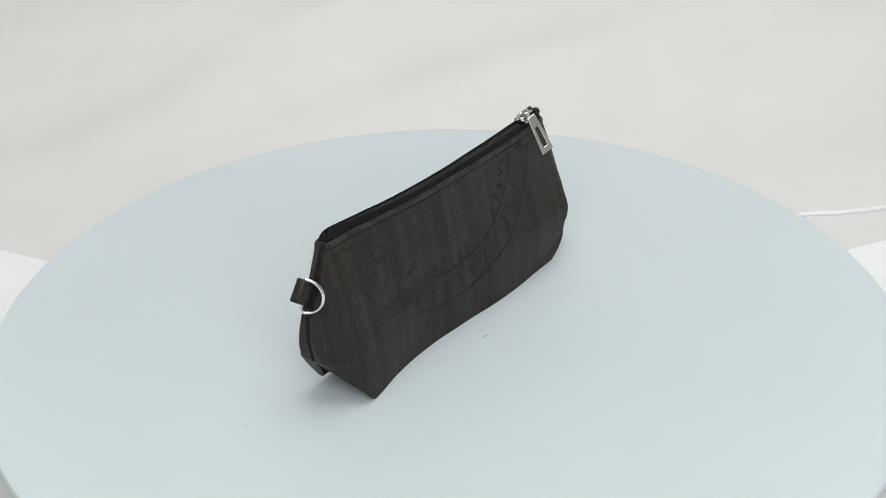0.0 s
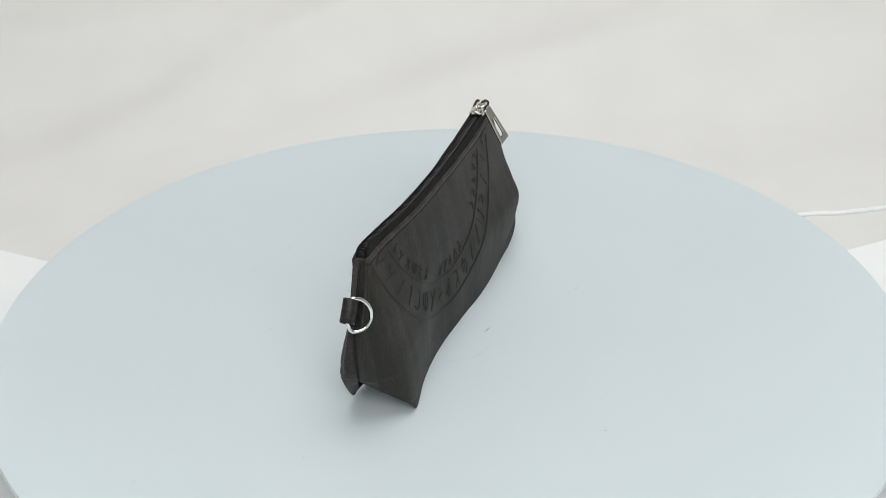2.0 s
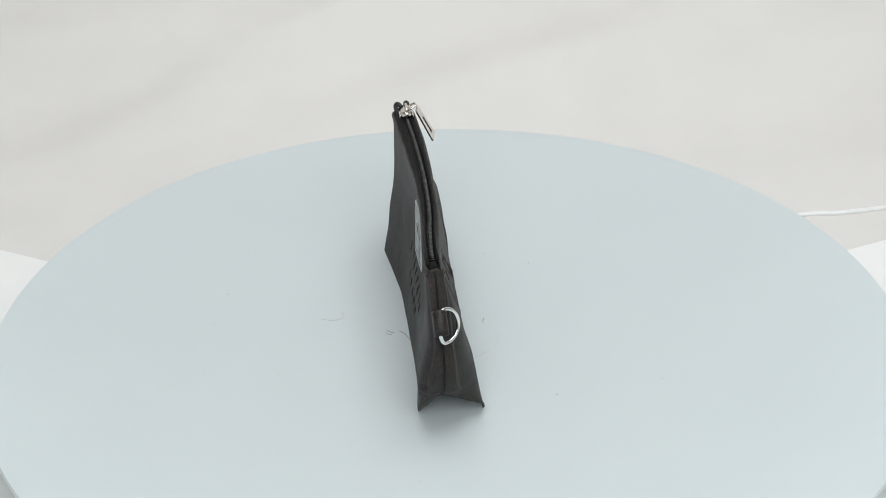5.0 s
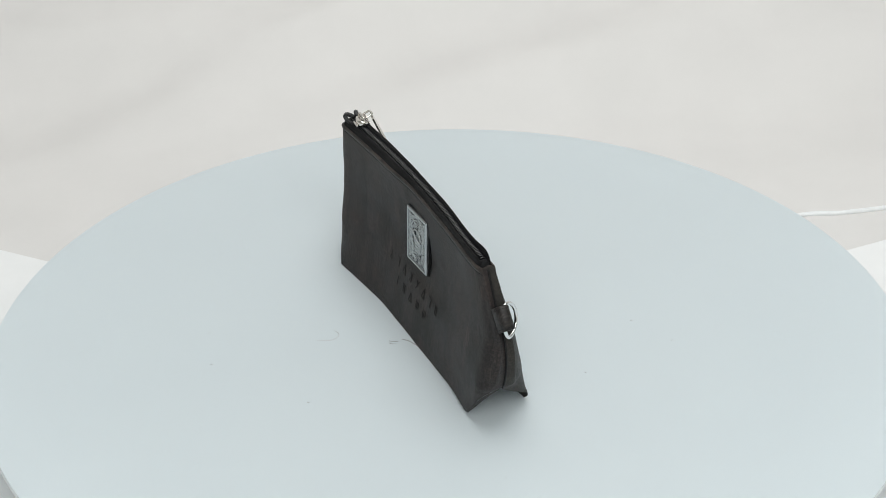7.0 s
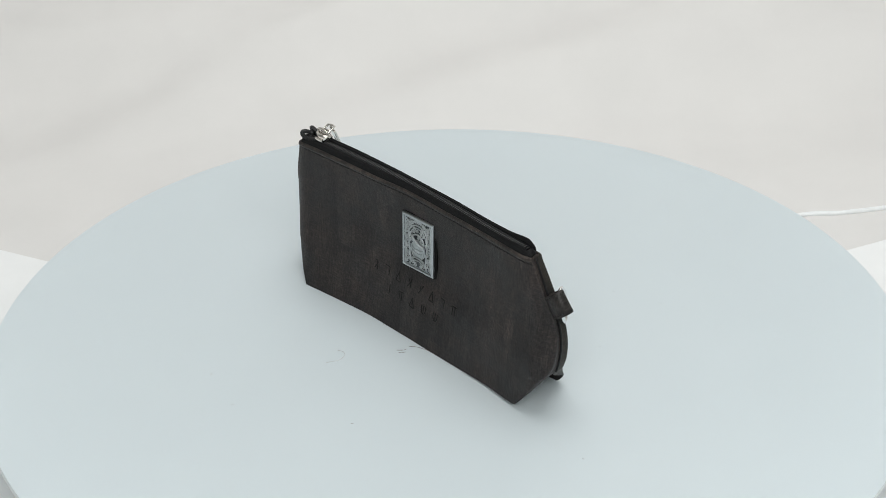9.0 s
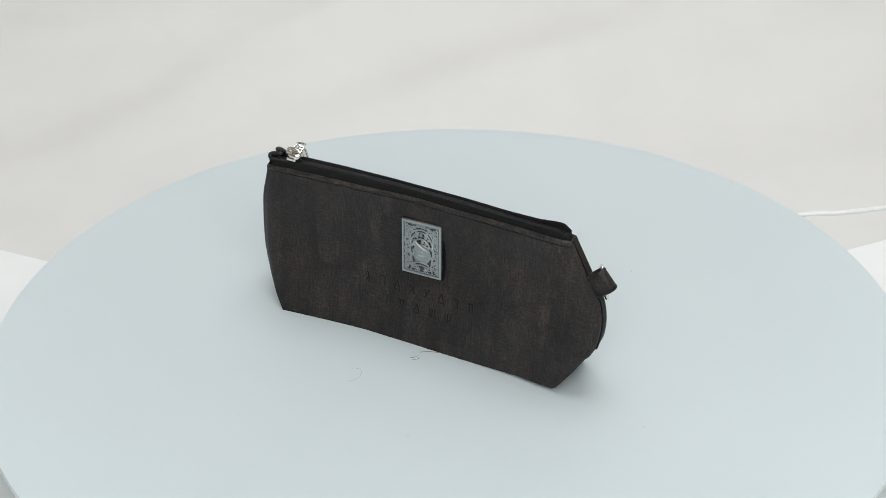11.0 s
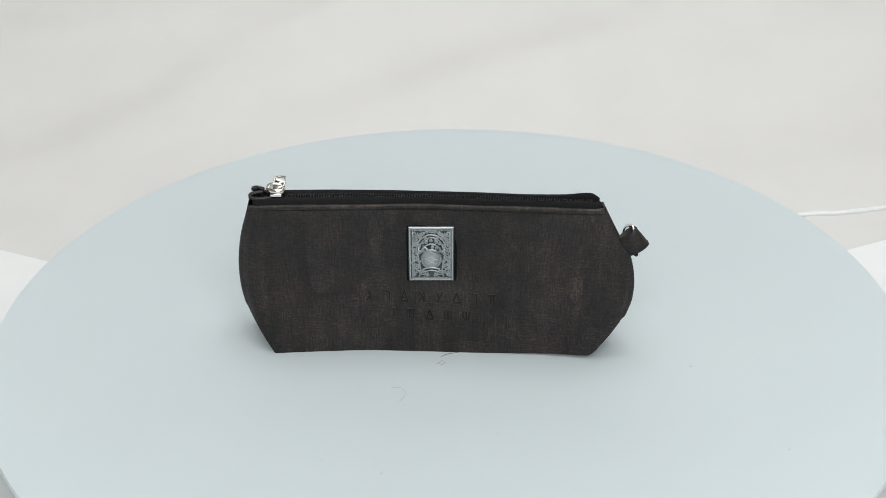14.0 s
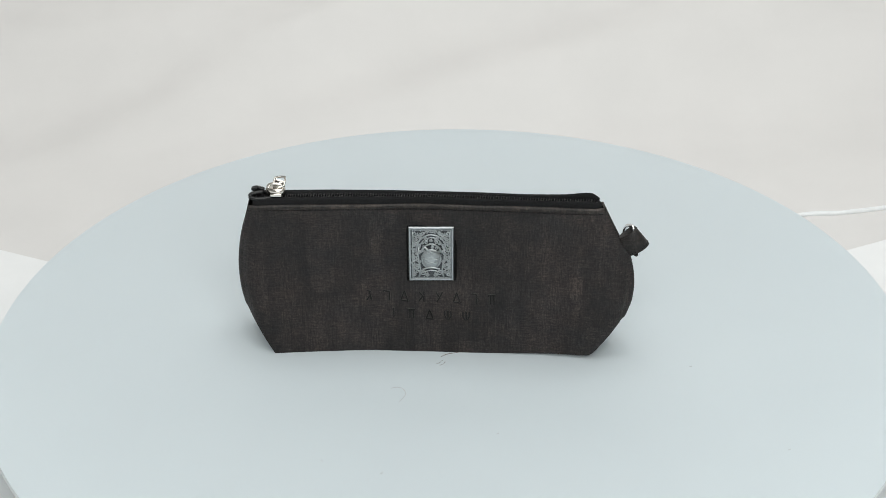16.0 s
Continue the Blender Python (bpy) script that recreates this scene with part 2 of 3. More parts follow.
def power_cable():
    h = Heap()
    z = CLOTH_Z + 0.0009
    h.tube(curve([(0.62, 0.33, z), (0.42, 0.245, z), (0.31, 0.207, z), (0.265, 0.196, z), (0.22, 0.187, z), (0.13, 0.12, z), (0.085, 0.05, z)], 48), 0.0016, 10)
    return tagged(h.part("power_cable", CABLE), "thin white cable running behind the turntable", "cable")


power_cable()


# ---------- turntable ----------
DISC_R, DISC_T = 0.250, 0.0032


def turntable():
    top = tagged(new("turntable"), "round milky glass turntable disc with a satin top", "turntable")

    def turned(profile, n=192):
        verts = [(r * math.cos(k * math.tau / n), r * math.sin(k * math.tau / n), z) for r, z in profile for k in range(n)]
        faces = grid_faces(n, len(profile), True)
        faces += [tuple(range(n)), tuple((len(profile) - 1) * n + k for k in range(n))]
        return verts, faces
    R, T = DISC_R, DISC_T
    v, f = turned([(0.10, 0.0), (R - 0.0005, 0.0), (R - 0.0005, -0.0002), (R - 0.0005, -T + 0.0002), (R - 0.001, -T), (0.1, -T)])
    part("disc", v, f, GLASS, top, smooth=False)
    v, f = turned([(R - 0.0005, -0.0005), (R, -0.0009), (R, -T + 0.0009), (R - 0.0005, -T + 0.0005)])
    part("rim", v, f[:-2], GLASS_RIM, top, "ground glass edge")
    v, f = turned([(0.085, -T - 0.0002), (0.09, -T - 0.003), (0.09, CLOTH_Z + 0.006), (0.087, CLOTH_Z + 0.0032)], 64)
    part("base", v, f, PLASTIC, top, "plain white base")
    return top


TURNTABLE = turntable()

# ---------- pouch: shape ----------
LIP = 0.0882
XS = (-0.108, -0.080, -0.045, -0.010, 0.025, 0.050, 0.075, 0.098)
ZS = (0.0, 0.030, 0.042, 0.055, LIP)
# depth of both sides at the stations above, for each height; the badge side looks to -y
SIDE_B = ((-0.0203, -0.0198, -0.0188, -0.0210, -0.0235, -0.0262, -0.0303, -0.0325),
          (-0.0150, -0.0142, -0.0124, -0.0160, -0.0201, -0.0240, -0.0298, -0.0330),
          (-0.0128, -0.0122, -0.0108, -0.0112, -0.0168, -0.0216, -0.0275, -0.0305),
          (-0.0118, -0.0112, -0.0100, -0.0104, -0.0156, -0.0205, -0.0258, -0.0275),
          (-0.0120, -0.0120, -0.0126, -0.0140, -0.0178, -0.0218, -0.0253, -0.0258))
SIDE_A = ((0.0105, 0.0098, 0.0085, 0.0034, 0.0000, 0.0006, 0.0036, 0.0046),
          (0.0150, 0.0125, 0.0080, 0.0035, -0.0008, -0.0004, -0.0014, -0.0075),
          (0.0105, 0.0090, 0.0060, 0.0020, -0.0024, -0.0036, -0.0048, -0.0092),
          (0.0058, 0.0052, 0.0035, 0.0006, -0.0030, -0.0056, -0.0078, -0.0118),
          (-0.0006, -0.0009, -0.0023, -0.0055, -0.0095, -0.0141, -0.0173, -0.0180))
# seams at both ends: height, x, y
SEAM_HI = ((0.0258, 0.0938, -0.0202), (0.040, 0.0968, -0.0203), (0.053, 0.0961, -0.0206), (0.060, 0.0934, -0.0208), (0.066, 0.0902, -0.0211), (0.078, 0.0845, -0.0212), (LIP, 0.0799, -0.0212))
SEAM_LO = ((0.0258, -0.1096, -0.0035), (0.040, -0.1113, -0.0022), (0.053, -0.1109, -0.0028), (0.066, -0.1088, -0.0052), (0.078, -0.1054, -0.0072), (LIP, -0.1027, -0.0085))
EAR_HI = {"B": ((0.0, 0.0748, -0.0296), (0.0015, 0.0766, -0.0302), (0.006, 0.0797, -0.0308), (0.013, 0.0845, -0.0306), (0.0185, 0.0882, -0.0288), (0.0218, 0.0905, -0.0254), (0.0240, 0.0920, -0.0206)),
          "A": ((0.0, 0.0750, 0.0028), (0.0015, 0.0770, 0.0034), (0.004, 0.0790, 0.0032), (0.0085, 0.0822, 0.0006), (0.0105, 0.0834, -0.0028), (0.017, 0.0874, -0.0122), (0.0235, 0.0918, -0.0197))}
EAR_LO = {"B": ((0.0, -0.0936, -0.0203), (0.009, -0.0994, -0.0172), (0.018, -0.1050, -0.0116), (0.0235, -0.1083, -0.0058)),
          "A": ((0.0, -0.0945, 0.0105), (0.009, -0.1000, 0.0130), (0.018, -0.1045, 0.0125), (0.0235, -0.1075, 0.0060))}


def bound(side, z, high):
    """x and y at which a side's panel ends at the height z."""
    rows = ((EAR_HI if high else EAR_LO)[side]) + (SEAM_HI if high else SEAM_LO)
    zs = [r[0] for r in rows]
    return smooth_interp(z, zs, [r[1] for r in rows]), smooth_interp(z, zs, [r[2] for r in rows])


def depth(side, x, z):
    table = SIDE_B if side == "B" else SIDE_A
    return smooth_interp(z, ZS, [smooth_interp(x, XS, row) for row in table])


def lift(side, x, z):
    """The badge side's bottom edge stands a little off the glass towards the ring."""
    q = min(1.0, max(0.0, (x - 0.015) / 0.06))
    return 0.0022 * q * q * (3 - 2 * q) * max(0.0, 1 - z / 0.03) if side == "B" else 0.0


def on_panel(side, x, z, out=0.0):
    """The point of a side's panel at x and the height z, moved outwards."""
    (x0, y0), (x1, y1) = bound(side, z, False), bound(side, z, True)
    x = min(max(x, x0), x1)
    u = (x - x0) / (x1 - x0)
    mid = y0 + (y1 - y0) * u
    high = x1 - x < x - x0
    soft = min(1.0, max(0.0, (0.084 - z) / 0.03)) * min(1.0, max(0.0, (z - 0.022) / 0.008 if side == "B" else (z - 0.005) / 0.020)) if high else 0.0
    radius = 0.0058 + soft * (0.0105 if side == "A" else 0.0050)
    power = 2.8 - 0.7 * soft
    if not high and side == "B":
        wide = min(1.0, max(0.0, (0.088 - z) / 0.03))
        radius, power = radius + 0.0062 * wide, power - 0.9 * wide
    gap = min(x - x0, x1 - x)
    near = gap / radius
    r = 1.0 if near >= 1 else max(0.0, 1 - (1 - near) ** power) ** (1 / power)
    y = mid + (depth(side, x, z) - mid) * r
    # both sides roll a little past the sunk end seam
    k = gap / 0.0026
    if k < 1 and z > 0.02:
        x += (0.0020 if high else -0.0009) * math.sin(math.pi * k) * min(1.0, (z - 0.02) / 0.012)
    y += 0.0005 * noise.noise((x * 38, z * 45, 2.0 if side == "B" else 7.0))
    rise = 1 + (smooth_interp(x, (-0.105, -0.05, 0.0, 0.04, 0.082), (0.970, 0.975, 0.980, 0.990, 1.005) if side == "B" else (0.990, 0.992, 0.993, 0.997, 1.006)) - 1) * (z / LIP) ** 2
    return Vector((x, y + (-out if side == "B" else out), z * rise + lift(side, x, z)))


def across(n):
    """Stations from 0 to 1, denser at both ends."""
    return [0.5 + 0.5 * math.sin(math.pi * (k / (n - 1) - 0.5)) for k in range(n)]


def lay(ob, cols):
    """Surface coordinates in metres: the way along each row, and from row to row."""
    me = ob.data
    co = [v.co.copy() for v in me.vertices]
    rows, along, up = len(co) // cols, [0.0] * len(co), [0.0] * len(co)
    for r in range(rows):
        mid = r * cols + cols // 2
        along[mid] = co[mid].x
        for k in range(mid + 1, (r + 1) * cols):
            along[k] = along[k - 1] + (co[k] - co[k - 1]).length
        for k in range(mid - 1, r * cols - 1, -1):
            along[k] = along[k + 1] - (co[k] - co[k + 1]).length
        for k in range(r * cols, (r + 1) * cols):
            up[k] = r * (LIP if rows > 40 else 0.03) / (rows - 1)
    uv = me.uv_layers.new(name="surface")
    for lp in me.loops:
        uv.data[lp.index].uv = (along[lp.vertex_index], up[lp.vertex_index])
    return ob


POUCH = tagged(new("zip_pouch"), "dark cork leather zip pouch with a silver badge and ring", "pouch")


def panel(side, name, label, mat):
    us, nz = across(181), 81
    verts = []
    for j in range(nz):
        z = LIP * j / (nz - 1)
        (x0, _), (x1, _) = bound(side, z, False), bound(side, z, True)
        verts += [on_panel(side, x0 + (x1 - x0) * u, z) for u in us]
    return lay(part(name, verts, grid_faces(len(us), nz), mat, POUCH, label), len(us))


panel("B", "front_panel", "dark brown-black cork leather with pressed symbols", LEATHER)
panel("A", "back_panel", "dark cork leather pressed with two rings of symbols", LEATHER_BACK)


def base_panel():
    """The underside, lifted at both ends up to the cross seams."""
    us, nw, verts = across(81), 25, []

    def cross_seam(w, high):
        side, k = ("B", w * 2) if w <= 0.5 else ("A", 2 - w * 2)
        z = 0.0258 * k
        x, y = bound(side, z, high)
        return Vector((x, y, z + lift(side, x, z)))
    for j in range(nw):
        w = j / (nw - 1)
        lo, hi = cross_seam(w, False), cross_seam(w, True)
        for u in us:
            b, a = on_panel("B", -0.0936 + 0.1684 * u, 0), on_panel("A", -0.0945 + 0.1695 * u, 0)
            p = b.lerp(a, w)
            for end, g in ((lo, max(0, 1 - u / 0.36)), (hi, max(0, 1 - (1 - u) / 0.36))):
                if g > 0:
                    edge = on_panel("B", -0.0936 if end is lo else 0.0748, 0).lerp(on_panel("A", -0.0945 if end is lo else 0.0750, 0), w)
                    p = p + (end - edge) * g ** 1.15
            p.z = max(p.z, 0.0) + 0.0004 * math.sin(math.pi * w)
            verts.append(p)
    return lay(part("base_panel", verts, grid_faces(len(us), nw), LEATHER, POUCH), len(us))


base_panel()


def corner_fold():
    """The leather of the base that hangs as a small leaf under the badge side's corner."""
    rows, cols, verts = 21, 9, []
    x1, y1 = bound("B", 0.0236, True)
    tip, top = on_panel("B", 0.0748, 0.0), Vector((x1, y1, 0.0236))
    for j in range(rows):
        t = j / (rows - 1)
        z = 0.0236 * t
        x, y = bound("B", z, True)
        ridge = Vector((x, y, z + lift("B", x, z)))
        seam = tip.lerp(top, t) + Vector((-0.0012, 0.0006, -0.0004)) * math.sin(math.pi * t)
        for i in range(cols):
            k = i / (cols - 1)
            verts.append(ridge.lerp(seam, k) + Vector((0.0010, -0.0002, 0.0)) * math.sin(math.pi * k) * math.sin(math.pi * t))
    return part("corner_fold", verts, grid_faces(cols, rows), HEM, POUCH)


corner_fold()


def hem(side):
    """The turned edge along the mouth, with its row of stitches."""
    us, sect = across(101), [(-0.0001, -0.0026), (0.0005, -0.0021), (0.0008, -0.0008), (0.0003, 0.0003), (-0.0004, 0.0005), (-0.0008, 0.0), (-0.0008, -0.004)]
    (x0, _), (x1, _) = bound(side, LIP, False), bound(side, LIP, True)
    verts = []
    for dy, dz in sect:
        for u in us:
            x = x0 + (x1 - x0) * u
            rise = 0.0004 * noise.noise((x * 30, 4.0, 1.0 if side == "B" else 9.0))
            verts.append(on_panel(side, x, LIP + min(dz, 0), dy) + Vector((0, 0, max(dz, 0) + rise)))
    return part("top_hem", verts, grid_faces(len(us), len(sect)), HEM, POUCH, "turned leather edge with worn brown rim")


def stitches(side, parent, z, x0, x1, pitch=0.0029):
    """A row of stitches, evenly spaced along the surface."""
    xs = [x0 + (x1 - x0) * k / 1200 for k in range(1201)]
    row, way, h = [on_panel(side, x, z) for x in xs], [0.0], Heap()
    for a, b in zip(row, row[1:]):
        way.append(way[-1] + (b - a).length)

    def at(s):
        lo, hi = 0, len(way) - 1
        while hi - lo > 1:
            m = (lo + hi) // 2
            lo, hi = (m, hi) if way[m] <= s else (lo, m)
        return xs[lo]
    for k in range(int(way[-1] / pitch)):
        s, wob = (k + 0.5) * pitch, 0.00012 * math.sin(k * 2.3)
        h.tube([on_panel(side, at(s + d), z + wob * d / 0.001, o) for d, o in ((-0.0010, -0.0001), (-0.0006, 0.00022), (0.0006, 0.00022), (0.0010, -0.0001))], 0.00017, 5)
    return h.part("stitching", THREAD, parent)


for s in "BA":
    hem_ob = hem(s)
    stitches(s, hem_ob, LIP - 0.0031, -0.0985, 0.0822)


def end_seam_shade(high):
    """The shade in the groove of the sewn line sunk between both sides at an end, put in as a black tube."""
    h = Heap()
    pts = []
    for k in range(31):
        z = 0.0265 + (LIP - 0.0275) * k / 30
        x, y = bound("B", z, high)
        pts.append((x + (0.0003 if high else -0.0001), y, z))
    h.tube(pts, 0.0006, 7)
    return h.part("end_seam_shade", THREAD, POUCH, "black line for the shaded groove of the seam")


end_seam_shade(True)


# ---------- zip ----------
ZIP_Z = 0.0897


def zip_z(x):
    return smooth_interp(x, (-0.1, -0.03, 0.03, 0.06, 0.074, 0.079), (0.0902, 0.0908, 0.0914, 0.0925, 0.0930, 0.0912))


def zip_mid(x):
    return 0.55 * depth("A", x, LIP) + 0.45 * depth("B", x, LIP)


def zip_tape(side):
    n, rows, verts = 241, 29, []
    for j in range(rows):
        k = j / (rows - 1)
        for i in range(n):
            x = -0.1005 + (0.0785 + 0.1005) * i / (n - 1)
            end = smooth_interp(x, (-0.1, 0.03, 0.06, 0.074, 0.079), (0.0, 0.0, 0.0008, 0.0018, 0.0004))
            a = on_panel(side, x, LIP, -0.0003) + Vector((0, 0, 0.0003))
            b = Vector((x, zip_mid(x) + (-0.0021 if side == "B" else 0.0009), zip_z(x) - 0.0018))
            rise = 1 - (1 - k) ** 3
            p = Vector((x, a.y + (b.y - a.y) * k, a.z + (b.z - a.z) * rise))
            p.z += (0.0012 if side == "B" else 0.0018 + end) * math.sin(math.pi * k ** 0.8) + 0.00012 * noise.noise((x * 900, k * 9, 3.0))
            # woven ridges along the tape
            p.z += 0.00026 * (0.5 + 0.5 * math.cos(8 * math.pi * k)) * math.sin(math.pi * k)
            verts.append(p)
    return part("zip_tape", verts, grid_faces(n, rows), TAPE, POUCH, "woven black zip tape")


zip_tape("A")
zip_tape("B")


def zip_coil():
    """Closed nylon coil: a ridge for every turn of the spiral."""
    h, x = Heap(), -0.0985
    for dy in (-0.0023, 0.0013):
        h.tube([(-0.098 + 0.1755 * k / 60, zip_mid(-0.098 + 0.1755 * k / 60) + dy, zip_z(-0.098 + 0.1755 * k / 60) - 0.0018) for k in range(61)], 0.0003, 5)
    while x < 0.0775:
        y = zip_mid(x)
        z = zip_z(x) - 0.0016
        h.tube([(x - 0.0004, y - 0.0020, z - 0.0004), (x - 0.0002, y - 0.0016, z + 0.0002), (x, y - 0.0006, z + 0.0005),
                (x + 0.0002, y + 0.0003, z + 0.0005), (x + 0.0003, y + 0.0010, z - 0.0002)], 0.00046, 6)
        x += 0.00135
    return h.part("zip_coil", COIL, POUCH, "fine black nylon coil")


zip_coil()


def zip_end_patch():
    """Rounded woven end that closes the zip at the ring's side."""
    rows, cols, verts = 9, 17, []
    x0 = 0.0772
    yb, ya = on_panel("B", x0, LIP, -0.0004), on_panel("A", x0, LIP, -0.0004)
    for j in range(rows):
        q = math.pi / 2 * j / (rows - 1)
        x = x0 + 0.0024 * math.sin(q)
        for i in range(cols):
            k = i / (cols - 1)
            arch = min(1.0, 4.2 * k * (1 - k)) ** 0.6
            mid = 0.5 * (yb.y + ya.y)
            y = mid + ((yb.y + (ya.y - yb.y) * k) - mid) * (1 - 0.45 * math.sin(q) ** 2)
            verts.append((x, y, 0.0876 + (zip_z(0.0772) - 0.0004 - 0.0876) * arch * math.cos(q) ** 0.7))
    return part("zip_end_patch", verts, grid_faces(cols, rows), TAPE, POUCH)


zip_end_patch()


def zip_tail(points):
    """A curled free end of the zip."""
    h = Heap()
    pts = curve(points, 25)
    h.tube(pts, 0.0009, 7)
    for k, p in enumerate(pts[1:-1]):
        d = (pts[k + 2] - pts[k]).normalized()
        h.tube([p - d * 0.0002, p + d * 0.0002], 0.0013, 7)
    return h.part("zip_end", COIL, POUCH, "curled black zip end")


zip_tail([(-0.0905, -0.0086, 0.0892), (-0.0962, -0.0098, 0.0890), (-0.1004, -0.0100, 0.0896), (-0.1016, -0.0094, 0.0908), (-0.0998, -0.0086, 0.0918), (-0.0950, -0.0074, 0.0919)])
zip_tail([(-0.0905, -0.0048, 0.0900), (-0.0960, -0.0038, 0.0904), (-0.0996, -0.0032, 0.0908), (-0.1002, -0.0036, 0.0920), (-0.0980, -0.0046, 0.0928), (-0.0945, -0.0054, 0.0922)])


def slider():
    m = pose(-0.0886, zip_mid(-0.0886), ZIP_Z + 0.0018, 0, 0, -4) @ Matrix.Diagonal((1.0, 1.0, 1.0, 1))
    h = Heap()
    # plate with rounded edges, waisted
    n, outline = 28, []
    for k in range(n):
        c, q = math.cos(math.tau * k / n), math.sin(math.tau * k / n)
        outline.append((0.0052 * c, (0.0040 - 0.0007 * (1 - c)) * q))
    verts = [m @ Vector((x * q, y * q, 0.0008 + dz)) for q, dz in ((0.9, -0.0024), (1, -0.0018), (1, 0.0004), (0.93, 0.0010), (0.6, 0.0013)) for x, y in outline]
    h.add(verts, grid_faces(n, 5, True) + [tuple(range(n)), tuple(4 * n + k for k in range(n))])
    body = h.part("zip_slider", NICKEL, POUCH, "shiny nickel zip slider")
    h = Heap()
    h.tube([m @ p for p in curve([(-0.0040, 0, 0.0010), (-0.0038, 0, 0.0028), (-0.0020, 0, 0.0040), (0.0020, 0, 0.0038), (0.0038, 0, 0.0026), (0.0040, 0, 0.0010)], 20)],
           0.0008, 8)
    h.part("slider_bridge", NICKEL, body)
    # side wings of the lower plate
    h = Heap()
    for sy in (-1, 1):
        h.box(m @ pose(0.0005, 0.0036 * sy, -0.0008), 0.0060, 0.0010, 0.0017, 0.0004)
    h.part("slider_wing", NICKEL, body)
    # open link that joins bridge and pull tab
    h = Heap()
    mid, wide, along = Vector((-0.0866, -0.0036, 0.0956)), Vector((1, -0.05, 0.10)).normalized(), Vector((0.05, 0.80, 0.42)).normalized()
    corners = [(-1, -1), (-0.3, -1.12), (0.3, -1.12), (1, -1), (1.12, 0), (1, 1), (0.3, 1.1), (-0.3, 1.1), (-1, 1), (-1.12, 0)]
    loop = [mid + wide * (0.0026 * a) + along * (0.0029 * b) for a, b in corners]
    h.tube(loop, 0.0006, 8, closed=True)
    h.tube([mid - wide * 0.0028 - along * 0.0006, mid + wide * 0.0028 - along * 0.0006], 0.0006, 8)
    h.part("pull_link", NICKEL, body)
    # hanging plate with a slot
    top, tip = Vector((-0.0868, -0.0002, 0.0946)), Vector((-0.0894, 0.0098, 0.0742))
    down = (tip - top).normalized()
    side = Vector((0.94, -0.34, 0))
    side = (side - down * side.dot(down)).normalized()
    nrm = down.cross(side)
    L = (tip - top).length

    def plate(w, d, o):
        return top + side * w + down * d + nrm * o
    outer = [(-0.0024, 0.0), (0.0024, 0.0), (0.0029, 0.0006), (0.0043, L - 0.0004), (0.0040, L), (-0.0040, L), (-0.0043, L - 0.0004), (-0.0029, 0.0006)]
    inner = [(-0.0009, L * 0.32), (0.0009, L * 0.32), (0.0014, L * 0.36), (0.0016, L * 0.80), (0.0012, L * 0.85), (-0.0012, L * 0.85), (-0.0016, L * 0.80), (-0.0014, L * 0.36)]
    verts = []
    for o, e in ((0.0006, 0.00025), (0.0004, 0.0), (-0.0004, 0.0), (-0.0006, 0.00025)):
        for (w, d) in outer:
            verts.append(plate(w * (1 - e / 0.0045), d + (e if d < L / 2 else -e), o))
    for o, e in ((-0.0006, 0.00025), (-0.0004, 0.0), (0.0004, 0.0), (0.0006, 0.00025)):
        for (w, d) in inner:
            verts.append(plate(w * (1 + e / 0.0016), d + (-e if d < L * 0.6 else e), o))
    part("pull_tab", verts, grid_faces(8, 8, True, True), NICKEL, body, "slotted nickel pull tab", smooth=False)
    return body


slider()


# ---------- loop and ring ----------
def loop_tab():
    e1, e2, e3 = Vector((0.79, 0.0, 0.61)).normalized(), Vector((0.61, 0.0, -0.79)).normalized(), Vector((0, 1, 0))
    root = Vector((0.0900, -0.0222, 0.0630))
    # strip folded into a loop, seen along its width
    path = [(0.0, -0.0008), (0.003, -0.0012), (0.006, -0.0025), (0.0105, -0.0030), (0.0130, -0.0016), (0.0130, 0.0016), (0.0105, 0.0030), (0.006, 0.0025), (0.003, 0.0012), (0.0, 0.0008)]
    pts = curve([(a, b, 0) for a, b in path], 40)
    verts = []
    w = 0.0062
    profile = [(-w, 0.0), (-w + 0.0003, 0.00055), (w - 0.0003, 0.00055), (w, 0.0), (w - 0.0003, -0.00055), (-w + 0.0003, -0.00055)]
    for i, p in enumerate(pts):
        d = (pts[min(i + 1, 39)] - pts[max(i - 1, 0)]).normalized()
        nrm = Vector((d.y, -d.x, 0))
        for a, o in profile:
            q = p + nrm * o
            verts.append(root + e1 * q.x + e3 * q.y + e2 * a)
    ob = part("loop_tab", verts, grid_faces(6, 40, True) + [tuple(range(6)), tuple(39 * 6 + k for k in range(6))], LOOP, POUCH, "folded leather loop with stitched edges")
    h = Heap()
    for a in (-w + 0.0014, w - 0.0014):
        for k in range(4, 36, 2):
            p, q = pts[k], pts[k + 1]
            d = (q - p).normalized()
            o = Vector((d.y, -d.x, 0)) * 0.0006
            h.tube([root + e1 * (c + o).x + e3 * (c + o).y + e2 * a for c in (p, p.lerp(q, 0.9))], 0.00022, 5)
    h.part("stitching", THREAD, ob)
    h = Heap()
    c, a, b = Vector((0.0972, -0.0200, 0.0668)), Vector((-0.50, 0.85, -0.17)).normalized(), Vector((0.18, 0.0, -0.98)).normalized()
    h.tube([c + a * ((0.0088 if math.sin(q) > 0 else 0.0034) * math.sin(q)) + b * (0.0088 * math.cos(q)) for q in [math.tau * k / 64 for k in range(64)]], 0.00095, 10, closed=True)
    h.part("d_ring", CHROME, POUCH, "polished chrome D-shaped ring")


loop_tab()


